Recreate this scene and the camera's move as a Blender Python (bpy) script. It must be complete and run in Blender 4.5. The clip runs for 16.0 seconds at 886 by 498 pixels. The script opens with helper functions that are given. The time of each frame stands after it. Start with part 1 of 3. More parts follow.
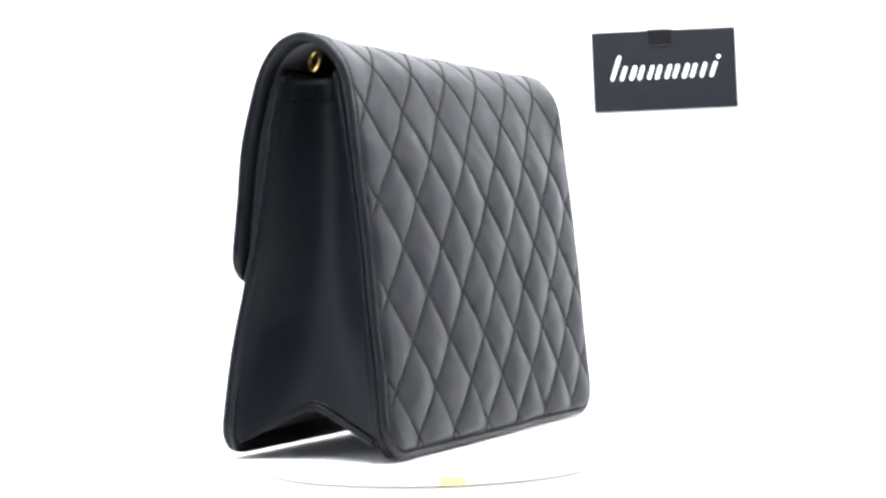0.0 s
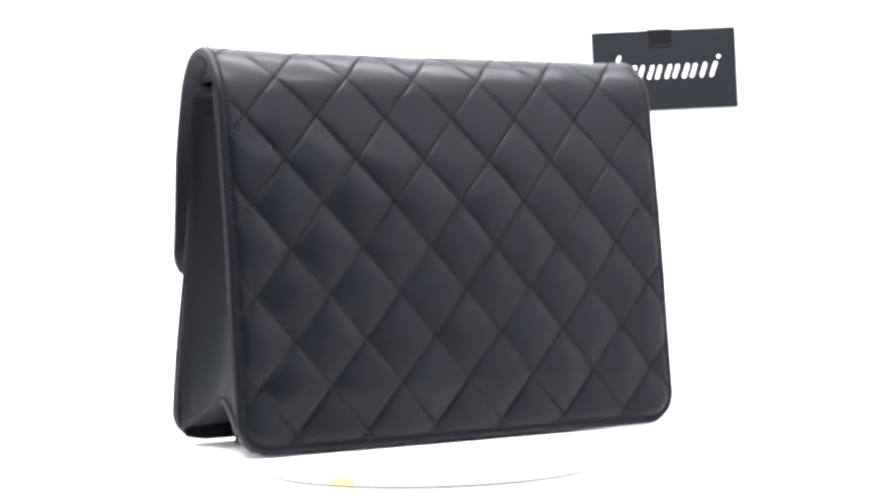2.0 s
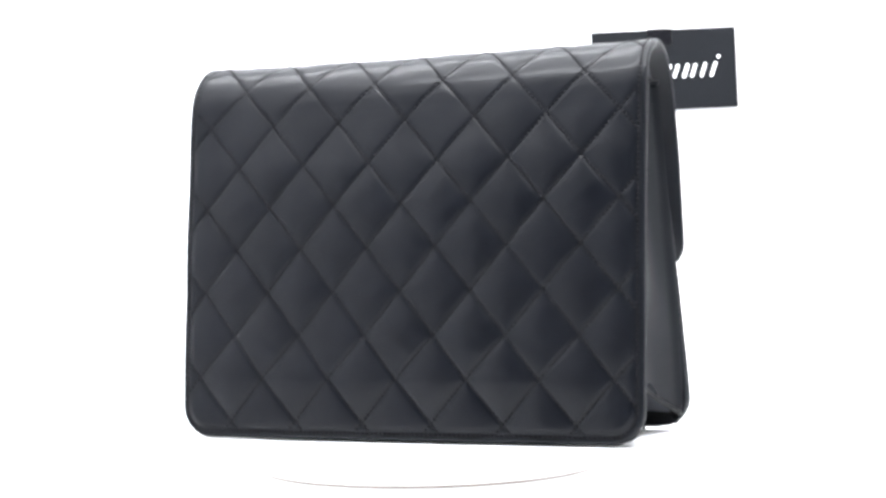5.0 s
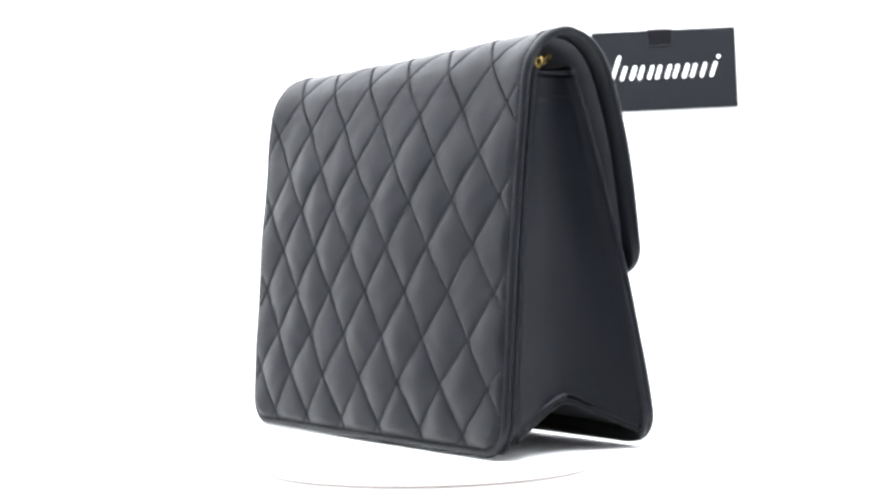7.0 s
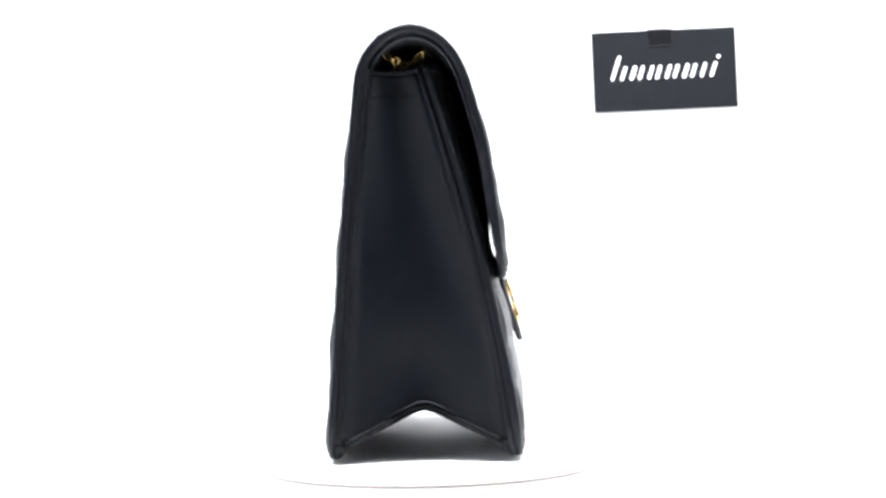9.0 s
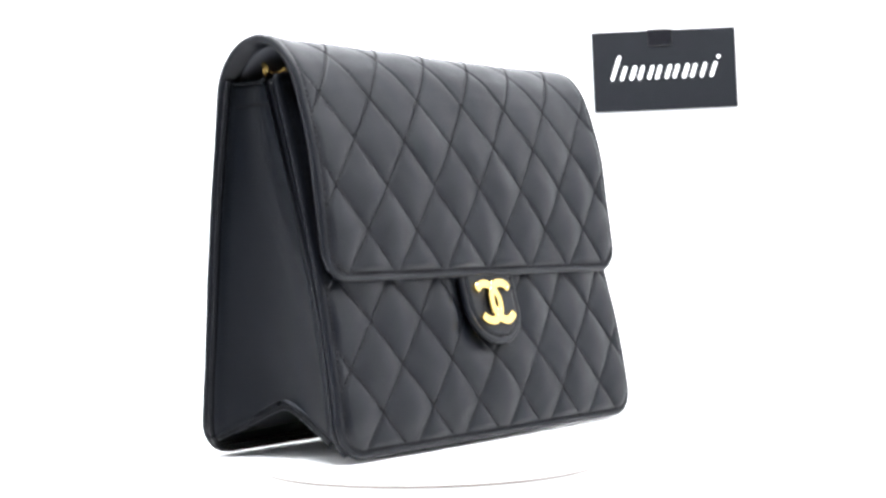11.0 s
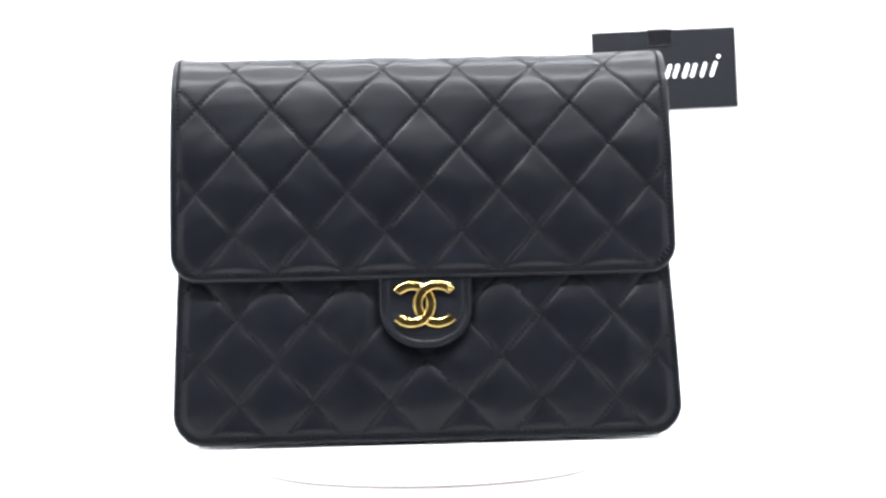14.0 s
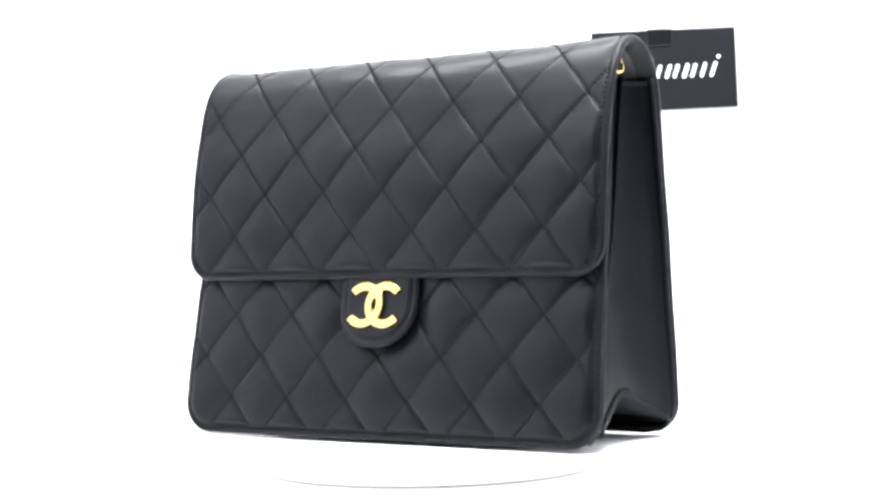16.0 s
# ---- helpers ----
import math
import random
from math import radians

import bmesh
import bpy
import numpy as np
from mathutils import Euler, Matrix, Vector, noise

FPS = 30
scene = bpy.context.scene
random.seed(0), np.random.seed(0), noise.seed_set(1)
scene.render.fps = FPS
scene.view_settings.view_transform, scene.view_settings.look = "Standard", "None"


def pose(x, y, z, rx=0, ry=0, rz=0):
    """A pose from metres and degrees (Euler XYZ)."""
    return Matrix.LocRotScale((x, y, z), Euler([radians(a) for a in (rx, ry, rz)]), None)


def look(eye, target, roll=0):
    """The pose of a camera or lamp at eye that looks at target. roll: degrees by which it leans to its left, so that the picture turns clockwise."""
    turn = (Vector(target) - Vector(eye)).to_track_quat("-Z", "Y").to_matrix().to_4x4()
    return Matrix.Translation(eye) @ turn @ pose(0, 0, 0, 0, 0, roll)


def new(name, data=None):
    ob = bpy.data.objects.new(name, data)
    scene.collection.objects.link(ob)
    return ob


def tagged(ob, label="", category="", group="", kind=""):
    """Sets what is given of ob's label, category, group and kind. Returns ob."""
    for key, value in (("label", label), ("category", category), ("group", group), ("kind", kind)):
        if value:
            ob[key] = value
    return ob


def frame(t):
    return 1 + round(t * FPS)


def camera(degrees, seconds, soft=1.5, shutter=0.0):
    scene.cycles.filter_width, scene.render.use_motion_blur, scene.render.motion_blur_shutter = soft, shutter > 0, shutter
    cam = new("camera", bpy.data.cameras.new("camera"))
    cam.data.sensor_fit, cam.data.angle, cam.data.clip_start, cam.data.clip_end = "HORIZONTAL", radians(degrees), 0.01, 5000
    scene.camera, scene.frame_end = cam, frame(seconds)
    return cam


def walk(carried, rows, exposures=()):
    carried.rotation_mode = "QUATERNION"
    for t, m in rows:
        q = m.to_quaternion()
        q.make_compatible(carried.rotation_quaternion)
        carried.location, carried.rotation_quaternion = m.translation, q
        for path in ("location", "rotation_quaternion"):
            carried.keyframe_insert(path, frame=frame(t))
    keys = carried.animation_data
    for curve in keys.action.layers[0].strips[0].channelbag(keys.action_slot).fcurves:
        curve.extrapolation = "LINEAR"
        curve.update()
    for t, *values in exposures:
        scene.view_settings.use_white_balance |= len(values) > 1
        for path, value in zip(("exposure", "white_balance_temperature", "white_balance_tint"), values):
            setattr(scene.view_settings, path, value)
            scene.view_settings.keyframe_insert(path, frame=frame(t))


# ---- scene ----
# camera: stands still before the photo box; z = 0 is the turntable's top
EYE = Vector((0.0, -0.9, 0.0960))
PAN, PITCH, ROLL = 0.0099, 0.0011, 0.0240
cam = camera(28.93, 16.0, soft=3.0)
AIM = EYE + Vector((math.sin(PAN) * math.cos(PITCH), math.cos(PAN) * math.cos(PITCH), math.sin(PITCH)))
STAND = look(EYE, AIM, -math.degrees(ROLL))
walk(cam, [(0, STAND), (16, STAND)])
TURN_START, TURN_RATE = 63.37, 17.307      # degrees, degrees a second

# ---- light ----
scene.view_settings.exposure = 0.0
world = bpy.data.worlds.new("studio_dark")
world.use_nodes = True
world.node_tree.nodes["Background"].inputs["Color"].default_value = (0.5, 0.55, 0.65, 1)
world.node_tree.nodes["Background"].inputs["Strength"].default_value = 0.02
scene.world = world


def area_lamp(name, at, target, sx, sy, watts, colour=(1, 1, 1)):
    data = bpy.data.lights.new(name, "AREA")
    data.shape, data.size, data.size_y, data.energy, data.color = "RECTANGLE", sx, sy, watts, colour
    ob = new(name, data)
    ob.matrix_basis = look(at, target)
    return ob


COOL = (0.945, 0.965, 1.0)
area_lamp("front_light_strip", (0, -0.31, 0.84), (0, -0.27, 0), 0.95, 0.06, 20.5, COOL)
area_lamp("rear_light_strip", (0, 0.16, 0.84), (0, 0.14, 0), 0.95, 0.06, 15, COOL)
# unseen fill added to brighten the turntable's front side
area_lamp("front_fill_light", (0, -0.85, 0.95), (0, 0.0, 0.0), 0.7, 0.14, 1.0, COOL)


# ---- materials ----
def material(name, colour, rough, metal=0.0, grain=0.0, grain_size=400.0, mottled=0.0, mottle_size=30.0,
             rough_spread=0.0, specular=0.5, fine=0.0, coat=0.0):
    m = bpy.data.materials.new(name)
    m.use_nodes = True
    nt = m.node_tree
    b = nt.nodes["Principled BSDF"]
    b.inputs["Base Color"].default_value = (*colour, 1)
    b.inputs["Roughness"].default_value = rough
    b.inputs["Metallic"].default_value = metal
    b.inputs["Specular IOR Level"].default_value = specular
    b.inputs["Coat Weight"].default_value, b.inputs["Coat Roughness"].default_value = coat, 0.21
    co = nt.nodes.new("ShaderNodeTexCoord")

    def tex(scale, detail):
        n = nt.nodes.new("ShaderNodeTexNoise")
        n.inputs["Scale"].default_value, n.inputs["Detail"].default_value = scale, detail
        nt.links.new(co.outputs["Object"], n.inputs["Vector"])
        return n

    if mottled:
        n = tex(mottle_size, 4)
        r = nt.nodes.new("ShaderNodeMapRange")
        r.inputs["To Min"].default_value, r.inputs["To Max"].default_value = 1 - mottled, 1 + mottled
        nt.links.new(n.outputs["Fac"], r.inputs["Value"])
        mul = nt.nodes.new("ShaderNodeVectorMath")
        mul.operation = "SCALE"
        mul.inputs[0].default_value = colour
        nt.links.new(r.outputs["Result"], mul.inputs["Scale"])
        nt.links.new(mul.outputs["Vector"], b.inputs["Base Color"])
    if rough_spread:
        n = tex(mottle_size * 1.7, 5)
        r = nt.nodes.new("ShaderNodeMapRange")
        r.inputs["From Min"].default_value, r.inputs["From Max"].default_value = 0.3, 0.7
        r.inputs["To Min"].default_value, r.inputs["To Max"].default_value = rough - rough_spread, rough + rough_spread
        nt.links.new(n.outputs["Fac"], r.inputs["Value"])
        nt.links.new(r.outputs["Result"], b.inputs["Roughness"])
    if grain:
        n = tex(grain_size, 5)
        bump = nt.nodes.new("ShaderNodeBump")
        bump.inputs["Strength"].default_value = grain
        bump.inputs["Distance"].default_value = 0.0004
        nt.links.new(n.outputs["Fac"], bump.inputs["Height"])
        if fine:
            v = nt.nodes.new("ShaderNodeTexVoronoi")
            v.inputs["Scale"].default_value = 1500
            nt.links.new(co.outputs["Object"], v.inputs["Vector"])
            bump2 = nt.nodes.new("ShaderNodeBump")
            bump2.inputs["Strength"].default_value, bump2.inputs["Distance"].default_value = fine, 0.0002
            nt.links.new(v.outputs["Distance"], bump2.inputs["Height"])
            nt.links.new(bump.outputs["Normal"], bump2.inputs["Normal"])
            bump = bump2
        nt.links.new(bump.outputs["Normal"], b.inputs["Normal"])
    return m


LEATHER = material("black_lambskin", (0.0040, 0.0049, 0.0074), 0.41, specular=0.14, coat=0.08, grain=0.05, grain_size=150, mottled=0.25,
                   mottle_size=45, rough_spread=0.05, fine=0.12)
LEATHER_SMOOTH = material("black_smooth_leather", (0.0026, 0.0036, 0.0057), 0.37, specular=0.125, grain=0.05, grain_size=110, mottled=0.2,
                          mottle_size=35, rough_spread=0.05, fine=0.1)
EDGE = material("black_edge_paint", (0.0035, 0.0040, 0.0055), 0.42, specular=0.12, grain=0.1, grain_size=200, mottled=0.2)
THREAD = material("black_thread", (0.0035, 0.0035, 0.005), 0.6, specular=0.15, grain=0.4, grain_size=900, mottled=0.3, mottle_size=300)
LINING = material("black_lining_leather", (0.050, 0.053, 0.062), 0.6, specular=0.25, grain=0.1, grain_size=150, mottled=0.2)
GOLD = material("gold_plating", (0.86, 0.61, 0.21), 0.15, metal=1.0, grain=0.08, grain_size=500, mottled=0.06,
                mottle_size=120, rough_spread=0.03)
WHITE_BOX = material("white_box_lining", (0.90, 0.90, 0.905), 0.75, grain=0.15, grain_size=160, mottled=0.02, mottle_size=8)
# box lining greyed to dim what the leather reflects
DIM_LINING = material("dimmed_box_lining", (0.62, 0.62, 0.625), 0.8, grain=0.15, grain_size=160, mottled=0.03, mottle_size=8)
WHITE_PLASTIC = material("white_turntable_plastic", (0.84, 0.84, 0.84), 0.45, grain=0.05, grain_size=300, mottled=0.02)
BASE_PLASTIC = material("warm_grey_plastic", (0.28, 0.235, 0.195), 0.5, grain=0.05, grain_size=300, mottled=0.05)
YELLOW = material("pale_yellow_sticker", (0.86, 0.80, 0.24), 0.6, grain=0.05, mottled=0.05)
CARD = material("charcoal_card", (0.0070, 0.0079, 0.0100), 0.55, specular=0.13, grain=0.2, grain_size=900, mottled=0.10, mottle_size=60,
                rough_spread=0.05)
CARD_INK = material("white_print", (0.86, 0.86, 0.86), 0.6, mottled=0.03, mottle_size=200)
TAPE = material("black_glossy_tape", (0.008, 0.008, 0.010), 0.16, grain=0.3, grain_size=120, mottled=0.2, mottle_size=200)
ROOM = material("grey_room_paint", (0.08, 0.08, 0.085), 0.8, grain=0.2, grain_size=60, mottled=0.08, mottle_size=3)
ROOM_FLOOR = material("dark_room_floor", (0.09, 0.08, 0.075), 0.6, grain=0.2, grain_size=40, mottled=0.15, mottle_size=4)


# ---- mesh helpers ----
def mesh_object(name, bm, mat, smooth=True):
    me = bpy.data.meshes.new(name)
    bm.normal_update()
    bm.to_mesh(me)
    bm.free()
    me.materials.append(mat)
    if smooth:
        me.polygons.foreach_set("use_smooth", [True] * len(me.polygons))
    return new(name, me)


def from_lists(name, verts, faces, mat, smooth=True):
    me = bpy.data.meshes.new(name)
    me.from_pydata(verts, [], faces)
    me.materials.append(mat)
    me.polygons.foreach_set("use_smooth", [smooth] * len(me.polygons))
    me.update()
    return new(name, me)


def under(ob, parent, label="", kind=""):
    ob.parent = parent
    return tagged(ob, label, kind=kind)


def box_bm(x0, x1, y0, y1, z0, z1, bevel=0.0, segments=2):
    bm = bmesh.new()
    bmesh.ops.create_cube(bm, size=1.0)
    for v in bm.verts:
        v.co = Vector(((x0 + x1) / 2 + v.co.x * (x1 - x0), (y0 + y1) / 2 + v.co.y * (y1 - y0), (z0 + z1) / 2 + v.co.z * (z1 - z0)))
    if bevel:
        bmesh.ops.bevel(bm, geom=bm.edges[:], offset=bevel, segments=segments, affect="EDGES", profile=0.5)
    return bm


def tube_lists(points, radius, sides=10, closed=False, verts=None, faces=None):
    """A round cord along points."""
    verts, faces = ([], []) if verts is None else (verts, faces)
    pts = [Vector(p) for p in points]
    n, first = len(pts), len(verts)
    up = Vector((0.31, 0.17, 0.93)).normalized()
    for i, p in enumerate(pts):
        a = pts[i - 1] if (i or closed) else p
        b = pts[(i + 1) % n] if (i < n - 1 or closed) else p
        t = (b - a).normalized()
        side = t.cross(up)
        if side.length < 0.2:
            side = t.cross(Vector((1, 0, 0)))
        side.normalize()
        top = side.cross(t)
        for k in range(sides):
            w = 2 * math.pi * k / sides
            verts.append(p + radius * (math.cos(w) * side + math.sin(w) * top))
    for i in range(n if closed else n - 1):
        j = (i + 1) % n
        for k in range(sides):
            l = (k + 1) % sides
            faces.append((first + i * sides + k, first + i * sides + l, first + j * sides + l, first + j * sides + k))
    if not closed:
        faces.append(tuple(first + k for k in range(sides))[::-1])
        faces.append(tuple(first + (n - 1) * sides + k for k in range(sides)))
    return verts, faces


def lathe_bm(profile, steps=96):
    """A solid of revolution about z; profile of (radius, z), from the axis to the axis."""
    bm = bmesh.new()
    rings = []
    for r, z in profile:
        if r < 1e-6:
            rings.append([bm.verts.new((0, 0, z))])
        else:
            rings.append([bm.verts.new((r * math.cos(2 * math.pi * k / steps), r * math.sin(2 * math.pi * k / steps), z)) for k in range(steps)])
    for a, b in zip(rings, rings[1:]):
        for k in range(steps):
            l = (k + 1) % steps
            if len(a) == 1:
                bm.faces.new((a[0], b[k], b[l]))
            elif len(b) == 1:
                bm.faces.new((a[k], b[0], a[l]))
            else:
                bm.faces.new((a[k], b[k], b[l], a[l]))
    bmesh.ops.recalc_face_normals(bm, faces=bm.faces)
    return bm


def smooth_curve(points, step):
    """Catmull-Rom through (y, z) points, evenly sampled by length."""
    p = np.array(points, float)
    p = np.vstack([2 * p[0] - p[1], p, 2 * p[-1] - p[-2]])
    dense = []
    for i in range(1, len(p) - 2):
        for t in np.linspace(0, 1, 40, endpoint=False):
            a, b, c, d = p[i - 1:i + 3]
            dense.append(0.5 * (2 * b + (c - a) * t + (2 * a - 5 * b + 4 * c - d) * t ** 2 + (3 * b - a - 3 * c + d) * t ** 3))
    dense.append(p[-2])
    dense = np.array(dense)
    s = np.concatenate([[0], np.cumsum(np.linalg.norm(np.diff(dense, axis=0), axis=1))])
    rows = np.linspace(0, s[-1], int(s[-1] / step) + 1)
    ends = np.array([0.0003, 0.0007, 0.0012, 0.0017, 0.0023, 0.003, 0.0038])
    rows = np.unique(np.concatenate([rows, ends, s[-1] - ends]))
    yz = np.stack([np.interp(rows, s, dense[:, k]) for k in (0, 1)], 1)
    for _ in range(3):
        yz[1:-1] = 0.25 * yz[:-2] + 0.5 * yz[1:-1] + 0.25 * yz[2:]
    return rows, yz


def smoothstep(x, a, b):
    t = np.clip((x - a) / (b - a), 0, 1)
    return t * t * (3 - 2 * t)


# ---- quilted leather panels ----
PITCH_X = 0.0379      # width of a diamond
BAG_X = 0.0016        # the handbag stands a little off the axis
QUILT_X = 0.0016 - BAG_X      # middle column of diamonds
PUFF = 0.0020         # height of the padding


class Panel:
    """A padded panel: a profile in (y, z) swept across x, with rounded corners, an edge of some thickness and diamond quilting.
    marks: (height z, branch, row) at which rows of stitch crossings lie; branch -1 on the way up, +1 on the way down."""

    def __init__(self, profile, marks, half, corner_start, corner_end, thick, bow, seed, step=0.00095, flat_top=1.0, swell=0.0, bow_end=9.0, twist=0.0, flare=0.0, dent=0.0, lean=0.0, skew=0.0):
        self.s, self.yz = smooth_curve(profile, step)
        self.length, self.thick, self.bow = self.s[-1], thick, bow
        t = np.gradient(self.yz, self.s, axis=0)
        t /= np.linalg.norm(t, axis=1)[:, None]
        self.normal = np.stack([-t[:, 1], t[:, 0]], 1)
        top = int(np.argmax(self.yz[:, 1]))
        at, row = [], []
        for z, branch, r in marks:
            part = slice(0, top + 1) if branch < 0 else slice(top, None)
            zs, ss = self.yz[part, 1], self.s[part]
            order = np.argsort(zs)
            at.append(np.interp(z, zs[order], ss[order]))
            row.append(r)
        order = np.argsort(at)
        self.at, self.row = np.array(at)[order], np.array(row, float)[order]
        self.half0, self.half1 = half
        self.c0, self.c1 = corner_start, corner_end
        self.dent, self.lean, self.skew = dent, lean, skew
        self.seed, self.flat_top, self.swell, self.bow_end, self.twist, self.flare = seed, flat_top, swell, bow_end, twist, flare

    def row_of(self, s):
        r = np.interp(s, self.at, self.row)
        lo = (self.row[1] - self.row[0]) / (self.at[1] - self.at[0])
        hi = (self.row[-1] - self.row[-2]) / (self.at[-1] - self.at[-2])
        r = np.where(s < self.at[0], self.row[0] + lo * (s - self.at[0]), r)
        return np.where(s > self.at[-1], self.row[-1] + hi * (s - self.at[-1]), r)

    def width_at(self, s):
        w = self.half0 + (self.half1 - self.half0) * s / self.length
        for r, d in ((self.c0, s), (self.c1, self.length - s)):
            if r:
                e = np.clip(r - d, 0, r)
                w = w - r + np.sqrt(np.maximum(r * r - e * e, 0))
        return w

    def edge_distance(self, x, s):
        """Distance from (x, s) to the border, round the corners too."""
        half = self.half0 + (self.half1 - self.half0) * s / self.length
        d = np.minimum(half - np.abs(x), np.minimum(s, self.length - s))
        for r, e in ((self.c0, s), (self.c1, self.length - s)):
            if r:
                a, b = np.abs(x) - (half - r), r - e
                d = np.where((a > 0) & (b > 0), np.minimum(d, r - np.hypot(a, b)), d)
        return np.maximum(d, 0)

    def leaning(self, x, s):
        """The upper corner at one end leans outward."""
        return self.lean * np.clip(-x / 0.125, 0, 1.05) ** 2 * (1 - smoothstep(s, 0.0, 0.085))

    def column(self, r):
        """The middle column of diamonds, drifting a little in the lowest rows."""
        return QUILT_X - self.skew * smoothstep(r, 5.4, 7.2)

    def bulge(self, x, s):
        """The panel's outward curve: bow all over, swell in the half towards the profile's start."""
        across = np.clip(1 - (x / 0.125) ** 2, 0, 1)
        h = self.bow * across * np.clip(np.minimum(s, self.length - s) / 0.03, 0.25, 1) * (1 - smoothstep(s, self.bow_end, self.bow_end + 0.05))
        h = h - self.twist * x * s / self.length
        height = np.interp(s, self.s, self.yz[:, 1])
        h = h + self.flare * (smoothstep(np.abs(x), 0.098, 0.127) - 0.35) * smoothstep(height, 0.12, 0.175)
        h = h + self.leaning(x, s)
        h = h - self.dent * np.exp(-(x / 0.027) ** 4 - ((height - 0.070) / 0.026) ** 4)
        return h + self.swell * across * np.clip((s + 0.01) / 0.012, 0, 1) * (1 - smoothstep(s, 0.05, 0.09)) * (1.5 - 0.5 * smoothstep(s, 0.02, 0.05))

    def lift(self, x, s):
        """Outward offset of the surface at (x, s), arrays of one shape."""
        d = self.edge_distance(x, s)
        r = self.row_of(s)
        a = (x - self.column(r)) / PITCH_X + (r - 3) / 2
        b = (x - self.column(r)) / PITCH_X - (r - 3) / 2
        pa, pb = np.abs(np.sin(np.pi * a)), np.abs(np.sin(np.pi * b))
        cell = np.sin(12.9898 * np.floor(a) + 78.233 * np.floor(b) + self.seed) * 43758.5
        cell = cell - np.floor(cell)
        puff = PUFF * (0.8 + 0.4 * cell) * (pa * pb) ** 0.62
        crease = -0.0006 * (np.exp(-(pa / 0.055) ** 2) + np.exp(-(pb / 0.055) ** 2))
        inside = smoothstep(d, 0.0030, 0.0075)
        height = np.interp(s, self.s, self.yz[:, 1])
        puff = puff * (1 - 0.78 * smoothstep(height, self.flat_top - 0.030, self.flat_top + 0.022))
        h = (puff + crease) * inside
        h -= 0.00035 * np.exp(-((d - 0.0036) / 0.0006) ** 2)
        roll = 0.0018
        h -= 0.0019 * (1 - np.sqrt(np.clip(1 - np.clip(1 - d / roll, 0, 1) ** 2, 0, 1)))
        h += self.bulge(x, s)
        fold = smoothstep(height, self.flat_top - 0.005, self.flat_top + 0.02)
        for f, g, p in ((640.0, 47.0, 0.3), (930.0, 83.0, 1.9), (1410.0, 61.0, 4.1)):
            streak = np.sin(f * s + p + 1.6 * np.sin(g * x + p) + self.seed) * np.clip(np.sin(0.5 * g * x + 2 * p) + 0.3, 0, 1)
            h += fold * 0.012 / f * streak * inside
        # leather pinched into short, uneven ripples beside the seams
        for along, across, n in ((b, pa, 1.0), (a, pb, 2.0)):
            ripple = np.sin(38 * along + 5 * np.sin(6.3 * along + n + self.seed)) * np.clip(np.sin(11.7 * x / PITCH_X + 7.1 * r + n), 0, 1)
            h += 0.00007 * ripple * np.exp(-((across - 0.22) / 0.2) ** 2) * inside * (1 - fold)
        h += 0.00013 * np.sin(x * 210 + 2.1 * np.sin(s * 130) + self.seed) * np.sin(s * 170 + 1.7 * np.sin(x * 95)) * inside * (1 - 0.6 * fold)
        h += 0.00035 * np.sin(x * 71 + s * 23 + self.seed) * np.sin(s * 87 - x * 31 + 2 * self.seed)
        return h

    def place(self, x, s, extra=0.0):
        x, s = np.atleast_1d(np.asarray(x, float)), np.atleast_1d(np.asarray(s, float))
        off = self.lift(x, s) + extra
        y, z = (np.interp(s, self.s, self.yz[:, k]) for k in (0, 1))
        ny, nz = (np.interp(s, self.s, self.normal[:, k]) for k in (0, 1))
        return np.stack([x, y + ny * off, z + nz * off], -1)

    def build(self, name, mat, parent, label):
        near = np.array([0, 0.0003, 0.0007, 0.0012, 0.0017, 0.0023, 0.003, 0.0038]) / 0.125
        u = np.unique(np.concatenate([np.linspace(-1, 1, 270), 1 - near, near - 1]).round(7))
        n, m = len(self.s), len(u)
        S, U = np.meshgrid(self.s, u, indexing="ij")
        X = U * self.width_at(S)
        outer = self.place(X.ravel(), S.ravel())
        inner_u = np.linspace(-1, 1, 3)
        inner_rows = list(range(0, n, 8)) + ([n - 1] if (n - 1) % 8 else [])
        back = []
        for i in inner_rows:
            s = self.s[i]
            for v in inner_u:
                x = v * (float(self.width_at(np.array(s))) - 0.0012)
                o = -self.thick + float(self.bulge(np.array(x), np.array(s)))
                y, z = self.yz[i] + self.normal[i] * o
                back.append((x, y, z))
        verts = [tuple(v) for v in outer] + back
        N = n * m
        faces = [(i * m + j, (i + 1) * m + j, (i + 1) * m + j + 1, i * m + j + 1) for i in range(n - 1) for j in range(m - 1)]
        k = len(inner_rows)
        faces += [(N + i * 3 + j, N + i * 3 + j + 1, N + (i + 1) * 3 + j + 1, N + (i + 1) * 3 + j) for i in range(k - 1) for j in range(2)]
        for a in range(k - 1):                         # long edges
            i0, i1 = inner_rows[a], inner_rows[a + 1]
            faces.append(tuple([i * m for i in range(i1, i0 - 1, -1)] + [N + a * 3, N + (a + 1) * 3]))
            faces.append(tuple([i * m + m - 1 for i in range(i0, i1 + 1)] + [N + (a + 1) * 3 + 2, N + a * 3 + 2]))
        mid = m // 2
        for row, a in ((0, 0), (n - 1, k - 1)):        # short edges
            for j0, j1, b in ((0, mid, 0), (mid, m - 1, 1)):
                faces.append(tuple([row * m + j for j in range(j0, j1 + 1)] + [N + a * 3 + b + 1, N + a * 3 + b]))
        return under(from_lists(name, verts, faces, mat), parent, label)

